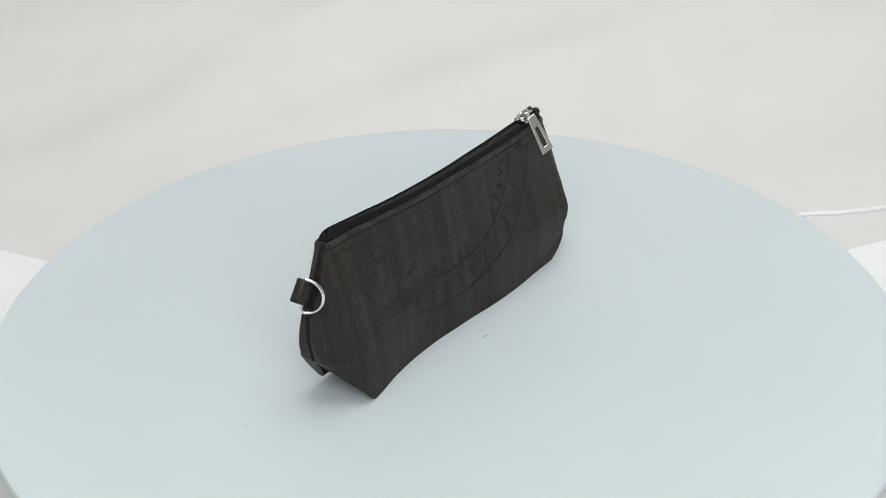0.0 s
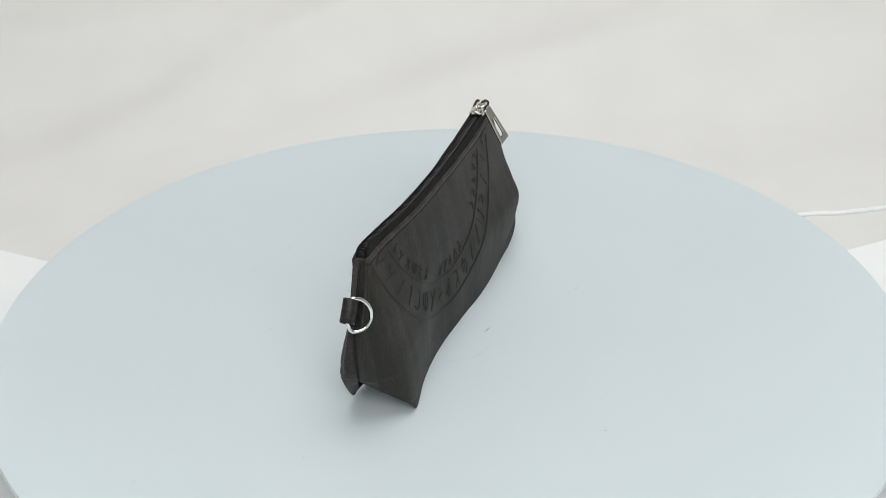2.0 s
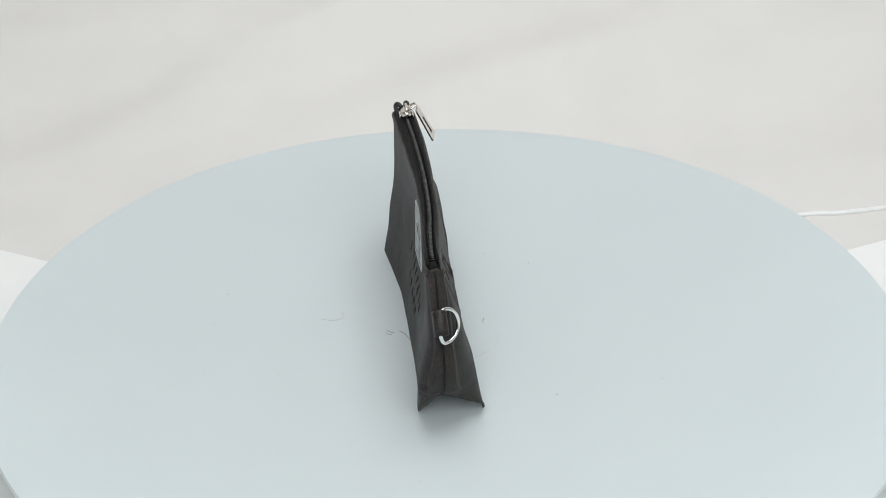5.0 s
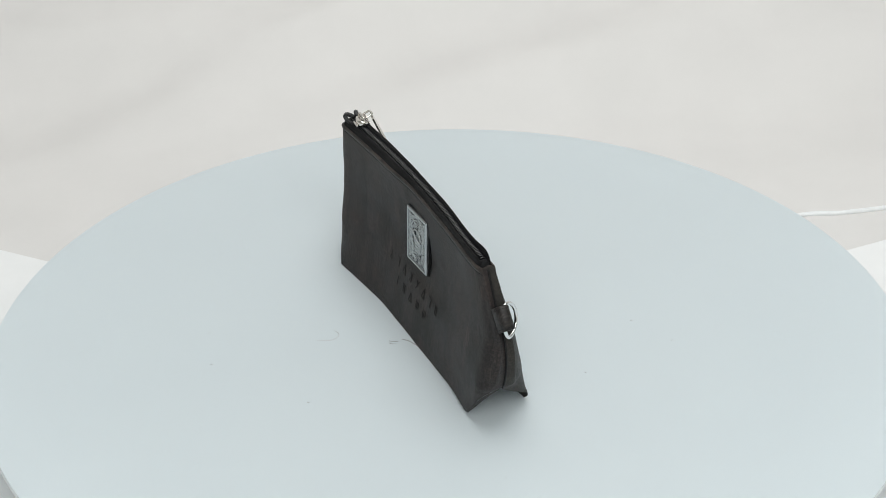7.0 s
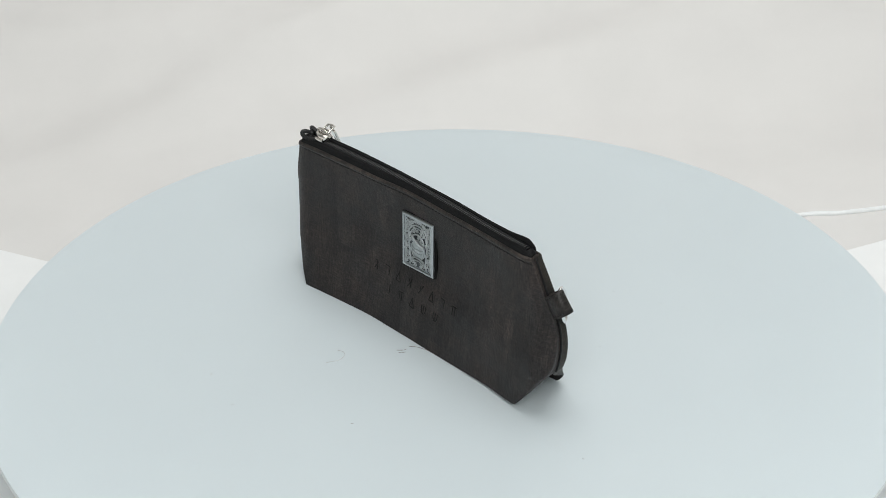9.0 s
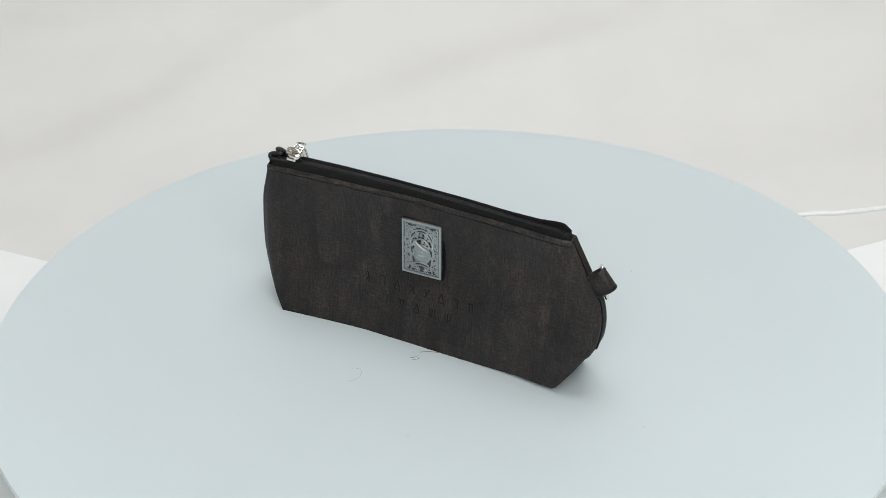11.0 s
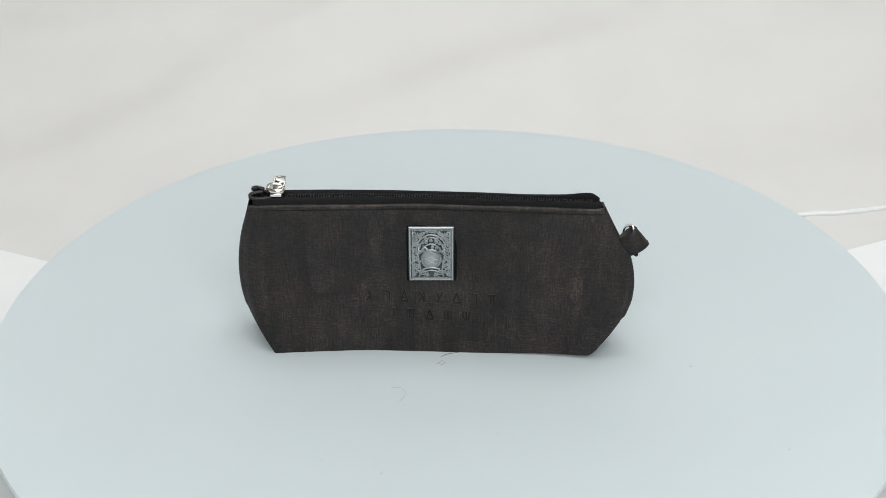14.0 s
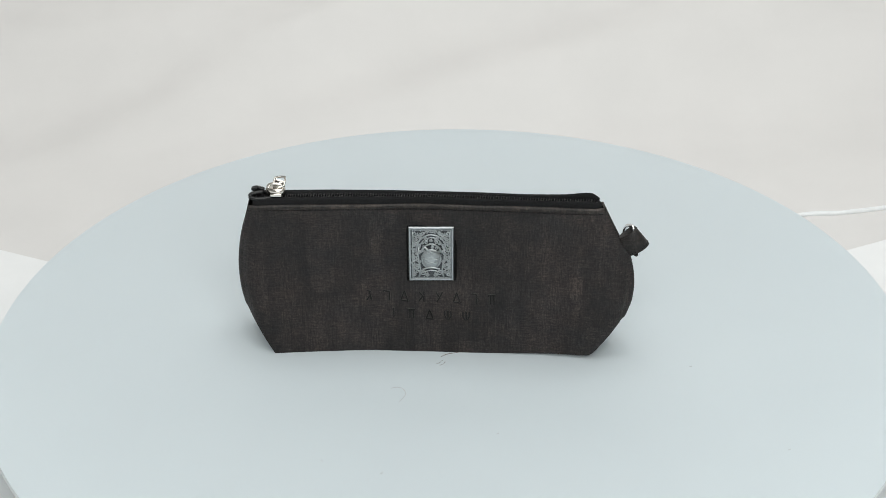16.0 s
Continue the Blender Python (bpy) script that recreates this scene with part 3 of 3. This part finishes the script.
# ---------- pressed symbols ----------
def stroke(h, side, pts, w, step=0.0012):
    """A pressed line along pts (x, z): a furrow between two low ridges."""
    dense = []
    for (a, b), (c, d) in zip(pts, pts[1:]):
        n = max(1, int(math.hypot(c - a, d - b) / step))
        dense += [(a + (c - a) * k / n, b + (d - b) * k / n) for k in range(n)]
    dense.append(pts[-1])
    verts, rim = [], (0.00028 if side == "B" else 0.00036)
    for i, (x, z) in enumerate(dense):
        p, q = dense[max(i - 1, 0)], dense[min(i + 1, len(dense) - 1)]
        dx, dz = q[0] - p[0], q[1] - p[1]
        ln = math.hypot(dx, dz) or 1
        nx, nz = -dz / ln, dx / ln
        for o, up in ((-1.35, -0.00015), (-0.95, rim), (-0.62, 0.00008), (0.62, 0.00008), (0.95, rim), (1.35, -0.00015)):
            verts.append(on_panel(side, x + nx * o * w, z + nz * o * w, up))
    h.add(verts, grid_faces(6, len(dense)))


GLYPHS = {
    "lam": [[(0.1, 1), (0.45, 1), (0.6, 0.55), (0.1, 0)], [(0.6, 0.55), (0.75, 0)], [(0.45, 1), (0.7, 0.8)]],
    "hook": [[(0, 1), (0.85, 0.92), (0.8, 0.0)], [(0.0, 1), (0.08, 0.9)]],
    "tri": [[(0.5, 1), (0.05, 0.08), (0.95, 0.0), (0.5, 1)]],
    "kay": [[(0.8, 1), (0.78, 0)], [(0.78, 0.5), (0.15, 0.95)], [(0.65, 0.6), (0.1, 0.05)]],
    "wye": [[(0.1, 0.95), (0.5, 0.55)], [(0.95, 1), (0.15, 0.0)]],
    "pi": [[(0, 0.95), (1, 0.95)], [(0.28, 0.95), (0.25, 0)], [(0.75, 0.95), (0.78, 0)], [(0.0, 0.95), (0.08, 0.8)]],
    "bar": [[(0.35, 0.9), (0.55, 1), (0.55, 0)]],
    "psi": [[(0.05, 0.95), (0.05, 0.45), (0.3, 0.1), (0.7, 0.1), (0.95, 0.45), (0.95, 0.95)], [(0.5, 0.95), (0.5, 0)], [(0.36, 0.95), (0.64, 0.95)]],
    "ar": [[(0.5, 1), (0.5, 0)], [(0.5, 0.7), (0.05, 0.25)], [(0.5, 0.7), (0.95, 0.25)]],
    "zed": [[(0.1, 1), (0.8, 0.6), (0.2, 0.4), (0.9, 0)]],
    "slash": [[(0.8, 1), (0.2, 0)], [(0.2, 0.0), (0.45, 0.1)]],
    "jay": [[(0.2, 1), (0.75, 0.75), (0.8, 0.25), (0.45, 0), (0.1, 0.15)]],
    "vee": [[(0.1, 1), (0.3, 0.0), (0.85, 0.9)]],
    "coil": [[(0.5, 1), (0.1, 0.75), (0.15, 0.2), (0.5, 0.0), (0.9, 0.3), (0.8, 0.8), (0.5, 0.75), (0.45, 0.3)]],
    "cup": [[(0.1, 1), (0.15, 0.2), (0.5, 0), (0.85, 0.2), (0.9, 1)], [(0.9, 1), (0.7, 0.85)]],
}


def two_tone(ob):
    """Paints the lit edges of a pressed line: its ridges get a lighter material than the furrow."""
    ob.data.materials.append(LIT_RIDGE)
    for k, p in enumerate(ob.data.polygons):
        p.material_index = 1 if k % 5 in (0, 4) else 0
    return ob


def symbol(side, glyph, x, z, size, w, parent, turn=0.0, flip=False):
    h, c, s = Heap(), math.cos(turn), math.sin(turn)
    for line in GLYPHS[glyph]:
        pts = []
        for a, b in line:
            a, b = (a - 0.5) * size * (0.72 if glyph != "tri" else 0.8) * (-1 if flip else 1), (b - 0.5) * size
            pts.append((x + a * c - b * s, z + a * s + b * c))
        stroke(h, side, pts, w)
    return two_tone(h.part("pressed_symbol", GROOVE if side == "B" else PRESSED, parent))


FRONT, BACK = bpy.data.objects["front_panel"], bpy.data.objects["back_panel"]
ROW_1 = ("lam", "hook", "tri", "kay", "wye", "tri", "hook", "pi")
for k, g in enumerate(ROW_1):
    symbol("B", g, -0.0418 + 0.0652 * k / 7, 0.0311 + 0.0006 * k / 7, 0.0053, 0.00039, FRONT)
ROW_2 = ("bar", "pi", "tri", "psi", "psi")
for k, g in enumerate(ROW_2):
    symbol("B", g, -0.0292 + 0.0388 * k / 4, 0.0217, 0.0051, 0.00039, FRONT)

# two rings of symbols on the other side
RING_X, RING_Z = -0.0025, 0.1035


def pressed_ring(radius, w):
    h, pts = Heap(), []
    for k in range(161):
        a = math.pi + math.pi * k / 160
        x, z = RING_X + radius * math.cos(a), RING_Z + radius * math.sin(a)
        if z < LIP - 0.006:
            pts.append((x, z))
    stroke(h, "A", pts, w)
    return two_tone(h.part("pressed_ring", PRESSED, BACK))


pressed_ring(0.0830, 0.00050)
pressed_ring(0.0650, 0.00044)
OUTER = ("ar", "vee", "slash", "zed", "cup", "wye", "slash", "coil", "lam", "ar", "zed", "wye", "psi", "jay", "bar", "slash", "wye", "vee")
for k, g in enumerate(OUTER):
    a = math.radians(197 + 146 * k / (len(OUTER) - 1))
    symbol("A", g, RING_X + 0.0742 * math.cos(a), RING_Z + 0.0742 * math.sin(a), 0.0104, 0.00027, BACK, a + math.pi / 2, flip=True)
INNER = ("kay", "wye", "zed", "kay", "lam", None, None, None, "lam", "tri", "ar", "wye", "kay", None, None, "lam", "zed", "psi", "kay", "wye", "ar")
for k, g in enumerate(INNER):
    if g:
        a = math.radians(203 + 134 * k / (len(INNER) - 1))
        symbol("A", g, RING_X + 0.0598 * math.cos(a), RING_Z + 0.0598 * math.sin(a), 0.0064, 0.00023, BACK, a + math.pi / 2, flip=True)


# ---------- badge ----------
def badge():
    """Silver plate with a moulded frame and a raised ornament of scrolls round an oval boss."""
    bl, br, tl = Vector((-0.0203, -0.0118, 0.0405)), Vector((0.0034, -0.0130, 0.0409)), Vector((-0.0200, -0.0112, 0.0726))
    ex, ez = (br - bl).normalized(), (tl - bl).normalized()
    ey = ez.cross(ex).normalized()
    if ey.y > 0:
        ey = -ey
    W, H = (br - bl).length, (tl - bl).length
    c = bl + ex * W / 2 + ez * H / 2

    def at(a, b, o):
        return c + ex * a + ez * b + ey * o

    def ring(loops):
        verts = [at(a * w, b * h, o) for w, h, o in loops for a, b in ((-1, -1), (1, -1), (1, 1), (-1, 1))]
        return verts, grid_faces(4, len(loops), True)
    w, h = W / 2, H / 2
    v, f = ring([(w + 0.0013, h + 0.0013, -0.0030), (w + 0.0013, h + 0.0013, 0.0000), (w + 0.0010, h + 0.0010, 0.0003), (w - 0.001, h - 0.001, 0.0005)])
    v = [p + ex * 0.0001 + ez * 0.0003 for p in v]
    backing = part("badge_backing", v, f + [(12, 13, 14, 15)], BLACK_FELT, POUCH, "black leather backing patch", smooth=False)
    v, f = ring([(w, h, 0.0002), (w, h, 0.0014), (w - 0.0004, h - 0.0004, 0.0017), (w - 0.0012, h - 0.0012, 0.0017), (w - 0.0016, h - 0.0016, 0.0012)])
    plate = part("badge_plate", v, f + [(16, 17, 18, 19)], SILVER_DARK, POUCH, "silver badge with dark recesses", smooth=False)
    v, f = ring([(w + 0.0001, h + 0.0001, 0.0004), (w + 0.0001, h + 0.0001, 0.0015), (w - 0.0004, h - 0.0004, 0.0021), (w - 0.0011, h - 0.0011, 0.0021), (w - 0.0015, h - 0.0015, 0.0013)])
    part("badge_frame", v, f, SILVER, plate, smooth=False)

    def spiral(cx, cz, r0, turns, start, way=1, n=26):
        out = []
        for k in range(n):
            q = k / (n - 1)
            a, r = start + way * turns * math.tau * q, r0 * (1 - 0.82 * q)
            out.append((cx + r * math.cos(a), cz + r * math.sin(a)))
        return out
    hp = Heap()

    def cord(pts, r, o=0.0013):
        hp.tube([at(a, b, o) for a, b in pts], r, 6)
    for s in (-1, 1):
        for cx, cz, r0, turns, start, way in ((0.0086, 0.0118, 0.0016, 1.4, 2.6, 1), (0.0082, 0.0070, 0.0018, 1.5, 1.2, -1), (0.0090, 0.0022, 0.0015, 1.4, 2.0, 1),
                                              (0.0086, -0.0028, 0.0017, 1.5, 1.5, -1), (0.0080, -0.0080, 0.0019, 1.5, 0.8, 1), (0.0088, -0.0124, 0.0014, 1.3, 2.2, -1),
                                              (0.0045, -0.0116, 0.0017, 1.5, 0.3, 1), (0.0046, 0.0122, 0.0013, 1.3, 0.2, -1), (0.0058, 0.0092, 0.0012, 1.2, 1.0, 1), (0.0028, 0.0086, 0.0011, 1.3, 0.4, 1),
                                              (0.0061, 0.0010, 0.0010, 1.3, 2.4, -1), (0.0064, -0.0048, 0.0010, 1.3, 0.9, 1), (0.0020, -0.0128, 0.0012, 1.3, 1.9, -1), (0.0062, 0.0052, 0.0009, 1.2, 0.2, -1)):
            cord([(s * a, b) for a, b in spiral(cx, cz, r0, turns, start, way)], 0.00038)
        cord([(s * a, b) for a, b in ((0.0100, 0.0138), (0.0094, 0.0096), (0.0099, 0.0046), (0.0092, 0.0), (0.0099, -0.0056), (0.0093, -0.0100), (0.0099, -0.0139))], 0.0003)
        cord([(s * a, b) for a, b in ((0.0066, -0.0140), (0.0056, -0.0104), (0.0062, -0.0062), (0.0070, -0.0010), (0.0066, 0.0040))], 0.0005)
        # small leaves and beads that fill the ground
        for q in range(46):
            a = 0.0062 + 0.0040 * ((q * 0.618) % 1)
            b = -0.0140 + 0.0284 * q / 45
            if b > 0.011 or b < -0.0105:
                a = 0.0010 + 0.0092 * ((q * 0.618 + 0.3) % 1)
            t = q * 2.4
            cord([(s * (a + 0.0005 * math.cos(t)), b + 0.0005 * math.sin(t)), (s * a, b), (s * (a + 0.0006 * math.cos(t + 2)), b + 0.0006 * math.sin(t + 2))], 0.00026)
    for k in range(15):
        t = math.pi * (k + 0.5) / 15
        cord([(0.0089 * math.cos(t) + 0.0003 * math.cos(v), 0.0038 + 0.0090 * math.sin(t) + 0.0003 * math.sin(v)) for v in (0, 1.57, 3.14, 4.71, 6.28)], 0.0003)
    # arch with beads
    cord([(0.0075 * math.cos(a), 0.0035 + 0.0078 * math.sin(a)) for a in [math.pi * k / 24 for k in range(25)]], 0.0005)
    cord([(0.0060 * math.cos(a), 0.0032 + 0.0064 * math.sin(a)) for a in [math.pi * k / 24 for k in range(25)]], 0.0004)
    # oval boss, with a slanting bar and two curved bands
    nb, mb, verts = 28, 9, []
    for j in range(mb):
        q = math.pi / 2 * j / (mb - 1)
        for k in range(nb):
            a = math.tau * k / nb
            verts.append(at(0.0055 * math.cos(q) * math.cos(a), -0.0034 + 0.0061 * math.cos(q) * math.sin(a), 0.0011 + 0.0009 * math.sin(q)))
    boss = Heap()
    boss.add(verts, grid_faces(nb, mb, True))
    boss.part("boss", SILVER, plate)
    band = Heap()

    def strand(pts, r, o, n=16):
        hp.tube([at(p.x, p.y, o) for p in curve([(a, b, 0) for a, b in pts], n)], r, 6)
    band.tube([at(a, b, o) for a, b, o in ((-0.0044, 0.0052, 0.0020), (-0.0020, 0.0030, 0.0025), (0.0015, 0.0006, 0.0025), (0.0048, -0.0002, 0.0021))], 0.0006, 8)
    strand([(-0.0052, 0.0012), (-0.0040, 0.0042), (0.0, 0.0062), (0.0040, 0.0042), (0.0052, 0.0012)], 0.0005, 0.0019)
    strand([(-0.0046, -0.0092), (0.0, -0.0080), (0.0046, -0.0092)], 0.0005, 0.0018)
    strand([(-0.0048, -0.0110), (0.0, -0.0098), (0.0048, -0.0110)], 0.0004, 0.0017)
    # thin moulded strands over the boss and curls in the arch
    for b, wd in ((-0.0052, 0.0034), (-0.0030, 0.0046)):
        strand([(-wd, b + 0.0008), (-wd * 0.5, b - 0.0002), (0.0, b + 0.0002), (wd * 0.5, b - 0.0002), (wd, b + 0.0008)], 0.00030, 0.0020)
    for sx in (-1, 1):
        strand([(sx * 0.0030, -0.0078), (sx * 0.0044, -0.0050), (sx * 0.0050, -0.0010)], 0.00034, 0.0018)
        # a second row of curls along the arch and down the sides
        for k in range(9):
            t = math.pi / 2 * (k + 0.5) / 9
            strand(spiral(sx * 0.0099 * math.cos(t), 0.0022 + 0.0114 * math.sin(t), 0.0010, 1.3, 1.1 * k, sx), 0.00026, 0.0016, 18)
        for k in range(8):
            strand(spiral(sx * (0.0072 + 0.0022 * (k % 2)), 0.0002 - 0.0018 * k, 0.0011, 1.3, 0.9 * k, -sx), 0.00028, 0.0016, 18)
    v, f = ring([(w - 0.0016, h - 0.0016, 0.0011), (w - 0.0017, h - 0.0017, 0.0016), (w - 0.0020, h - 0.0020, 0.0016), (w - 0.0021, h - 0.0021, 0.0011)])
    part("inner_border", v, f, SILVER, plate, smooth=False)
    for cx, cz, r0, start, way in ((-0.0026, 0.0070, 0.0011, 0.5, 1), (0.0026, 0.0070, 0.0011, 2.6, -1), (0.0, 0.0080, 0.0010, 1.0, 1), (0.0030, 0.0036, 0.0011, 0.0, 1), (0.0005, 0.0042, 0.0010, 2.0, -1),
                                   (-0.0038, 0.0020, 0.0010, 1.5, 1), (-0.0014, 0.0010, 0.0009, 0.4, -1), (0.0042, 0.0016, 0.0007, 1.0, -1), (-0.0044, 0.0066, 0.0007, 1.0, 1), (0.0044, 0.0062, 0.0008, 0.2, -1)):
        strand(spiral(cx, cz, r0, 1.4, start, way), 0.0003, 0.0017, 22)
    band.part("slanting_bar", SILVER, plate)
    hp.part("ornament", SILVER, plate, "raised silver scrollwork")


badge()


# ---------- lint and scratches on the disc ----------
def lint(name, label, pts, r, mat, n=14):
    """A fibre lying on the disc; pts in the disc's plane, with the last turn's direction."""
    x0, y0 = sum(p[0] for p in pts) / len(pts), sum(p[1] for p in pts) / len(pts)
    h = Heap()
    r *= 0.72
    h.tube(curve([(x - x0, y - y0, r + 0.0001 * math.sin(3 * k)**2) for k, (x, y) in enumerate(pts)], n), r, 5)
    ob = tagged(h.part(name, mat), label, "lint", "lint on the turntable")
    return ob, x0, y0


CURLED, SHORT, SPECK = "thin curled pale fibre on the glass", "short brown fibre on the glass", "tiny pale speck of dust on the glass"
LINT = [
    lint("lint_fibre", CURLED, [(-0.0303, -0.0551), (-0.0272, -0.0540), (-0.0240, -0.0556), (-0.0226, -0.0603), (-0.0240, -0.0640), (-0.0259, -0.0673)], 0.00014, PALE_FIBRE, 22),
    lint("lint_fibre", SHORT, [(-0.0067, -0.0332), (-0.0048, -0.0318), (-0.0033, -0.0295)], 0.00015, FIBRE),
    lint("lint_fibre", SHORT, [(-0.0049, -0.0343), (-0.0030, -0.0332), (-0.0018, -0.0312)], 0.00013, FIBRE),
    lint("lint_fibre", "thin brown fibre sticking out beneath the pouch", [(-0.0042, -0.0263), (-0.0010, -0.0240), (0.0034, -0.0227), (0.0100, -0.0212)], 0.0002, FIBRE),
    lint("lint_fibre", "tiny dark hair on the glass", [(-0.0072, 0.0214), (-0.0050, 0.0205), (-0.0030, 0.0204)], 0.0002, FIBRE),
    # A faint scratch, built as a thin pale strand on the glass.
    lint("lint_fibre", "faint long pale scratch on the glass, built as a raised line", [(0.0305, 0.0068), (0.0261, 0.0151), (0.0205, 0.0217), (0.0071, 0.0270)], 0.00005, PALE_FIBRE, 20),
] + [lint("dust_speck", SPECK, [(x, y), (x + 0.0008 * math.cos(a), y + 0.0008 * math.sin(a)), (x + 0.0014 * math.cos(a + 0.5), y + 0.0014 * math.sin(a + 0.5))], r, PALE_FIBRE, 8)
     for x, y, a, r in ((0.0234, -0.0960, 0.3, 0.00018), (-0.0598, 0.0590, 2.0, 0.00018), (0.0415, 0.0920, 0.7, 0.00014), (-0.0339, -0.1266, 0.2, 0.00016), (0.0691, 0.0999, 1.2, 0.00014),
                        (0.0712, 0.0428, 0.4, 0.00014), (-0.0627, -0.1166, 1.5, 0.00018), (0.1663, -0.1122, 0.1, 0.00014), (0.1289, -0.0391, 2.4, 0.00014), (-0.0765, 0.0359, 1.1, 0.00014))]


# ---------- what moves: the turntable turns and stops ----------
def motions():
    rate, stop = 8.815, 13.998
    times = [0.5 * k for k in range(28)] + [13.7, 13.85, 13.95, 14.0, 14.1, 15.0, 16.0]

    def angle(t):
        return rate * (min(t, stop) - 14.0)
    for thing in (TURNTABLE, POUCH):
        walk(thing, [(t, pose(0, 0, 0, 0, 0, angle(t))) for t in times])
    for ob, x, y in LINT:
        walk(ob, [(t, pose(0, 0, 0, 0, 0, angle(t)) @ pose(x, y, 0)) for t in times])


motions()
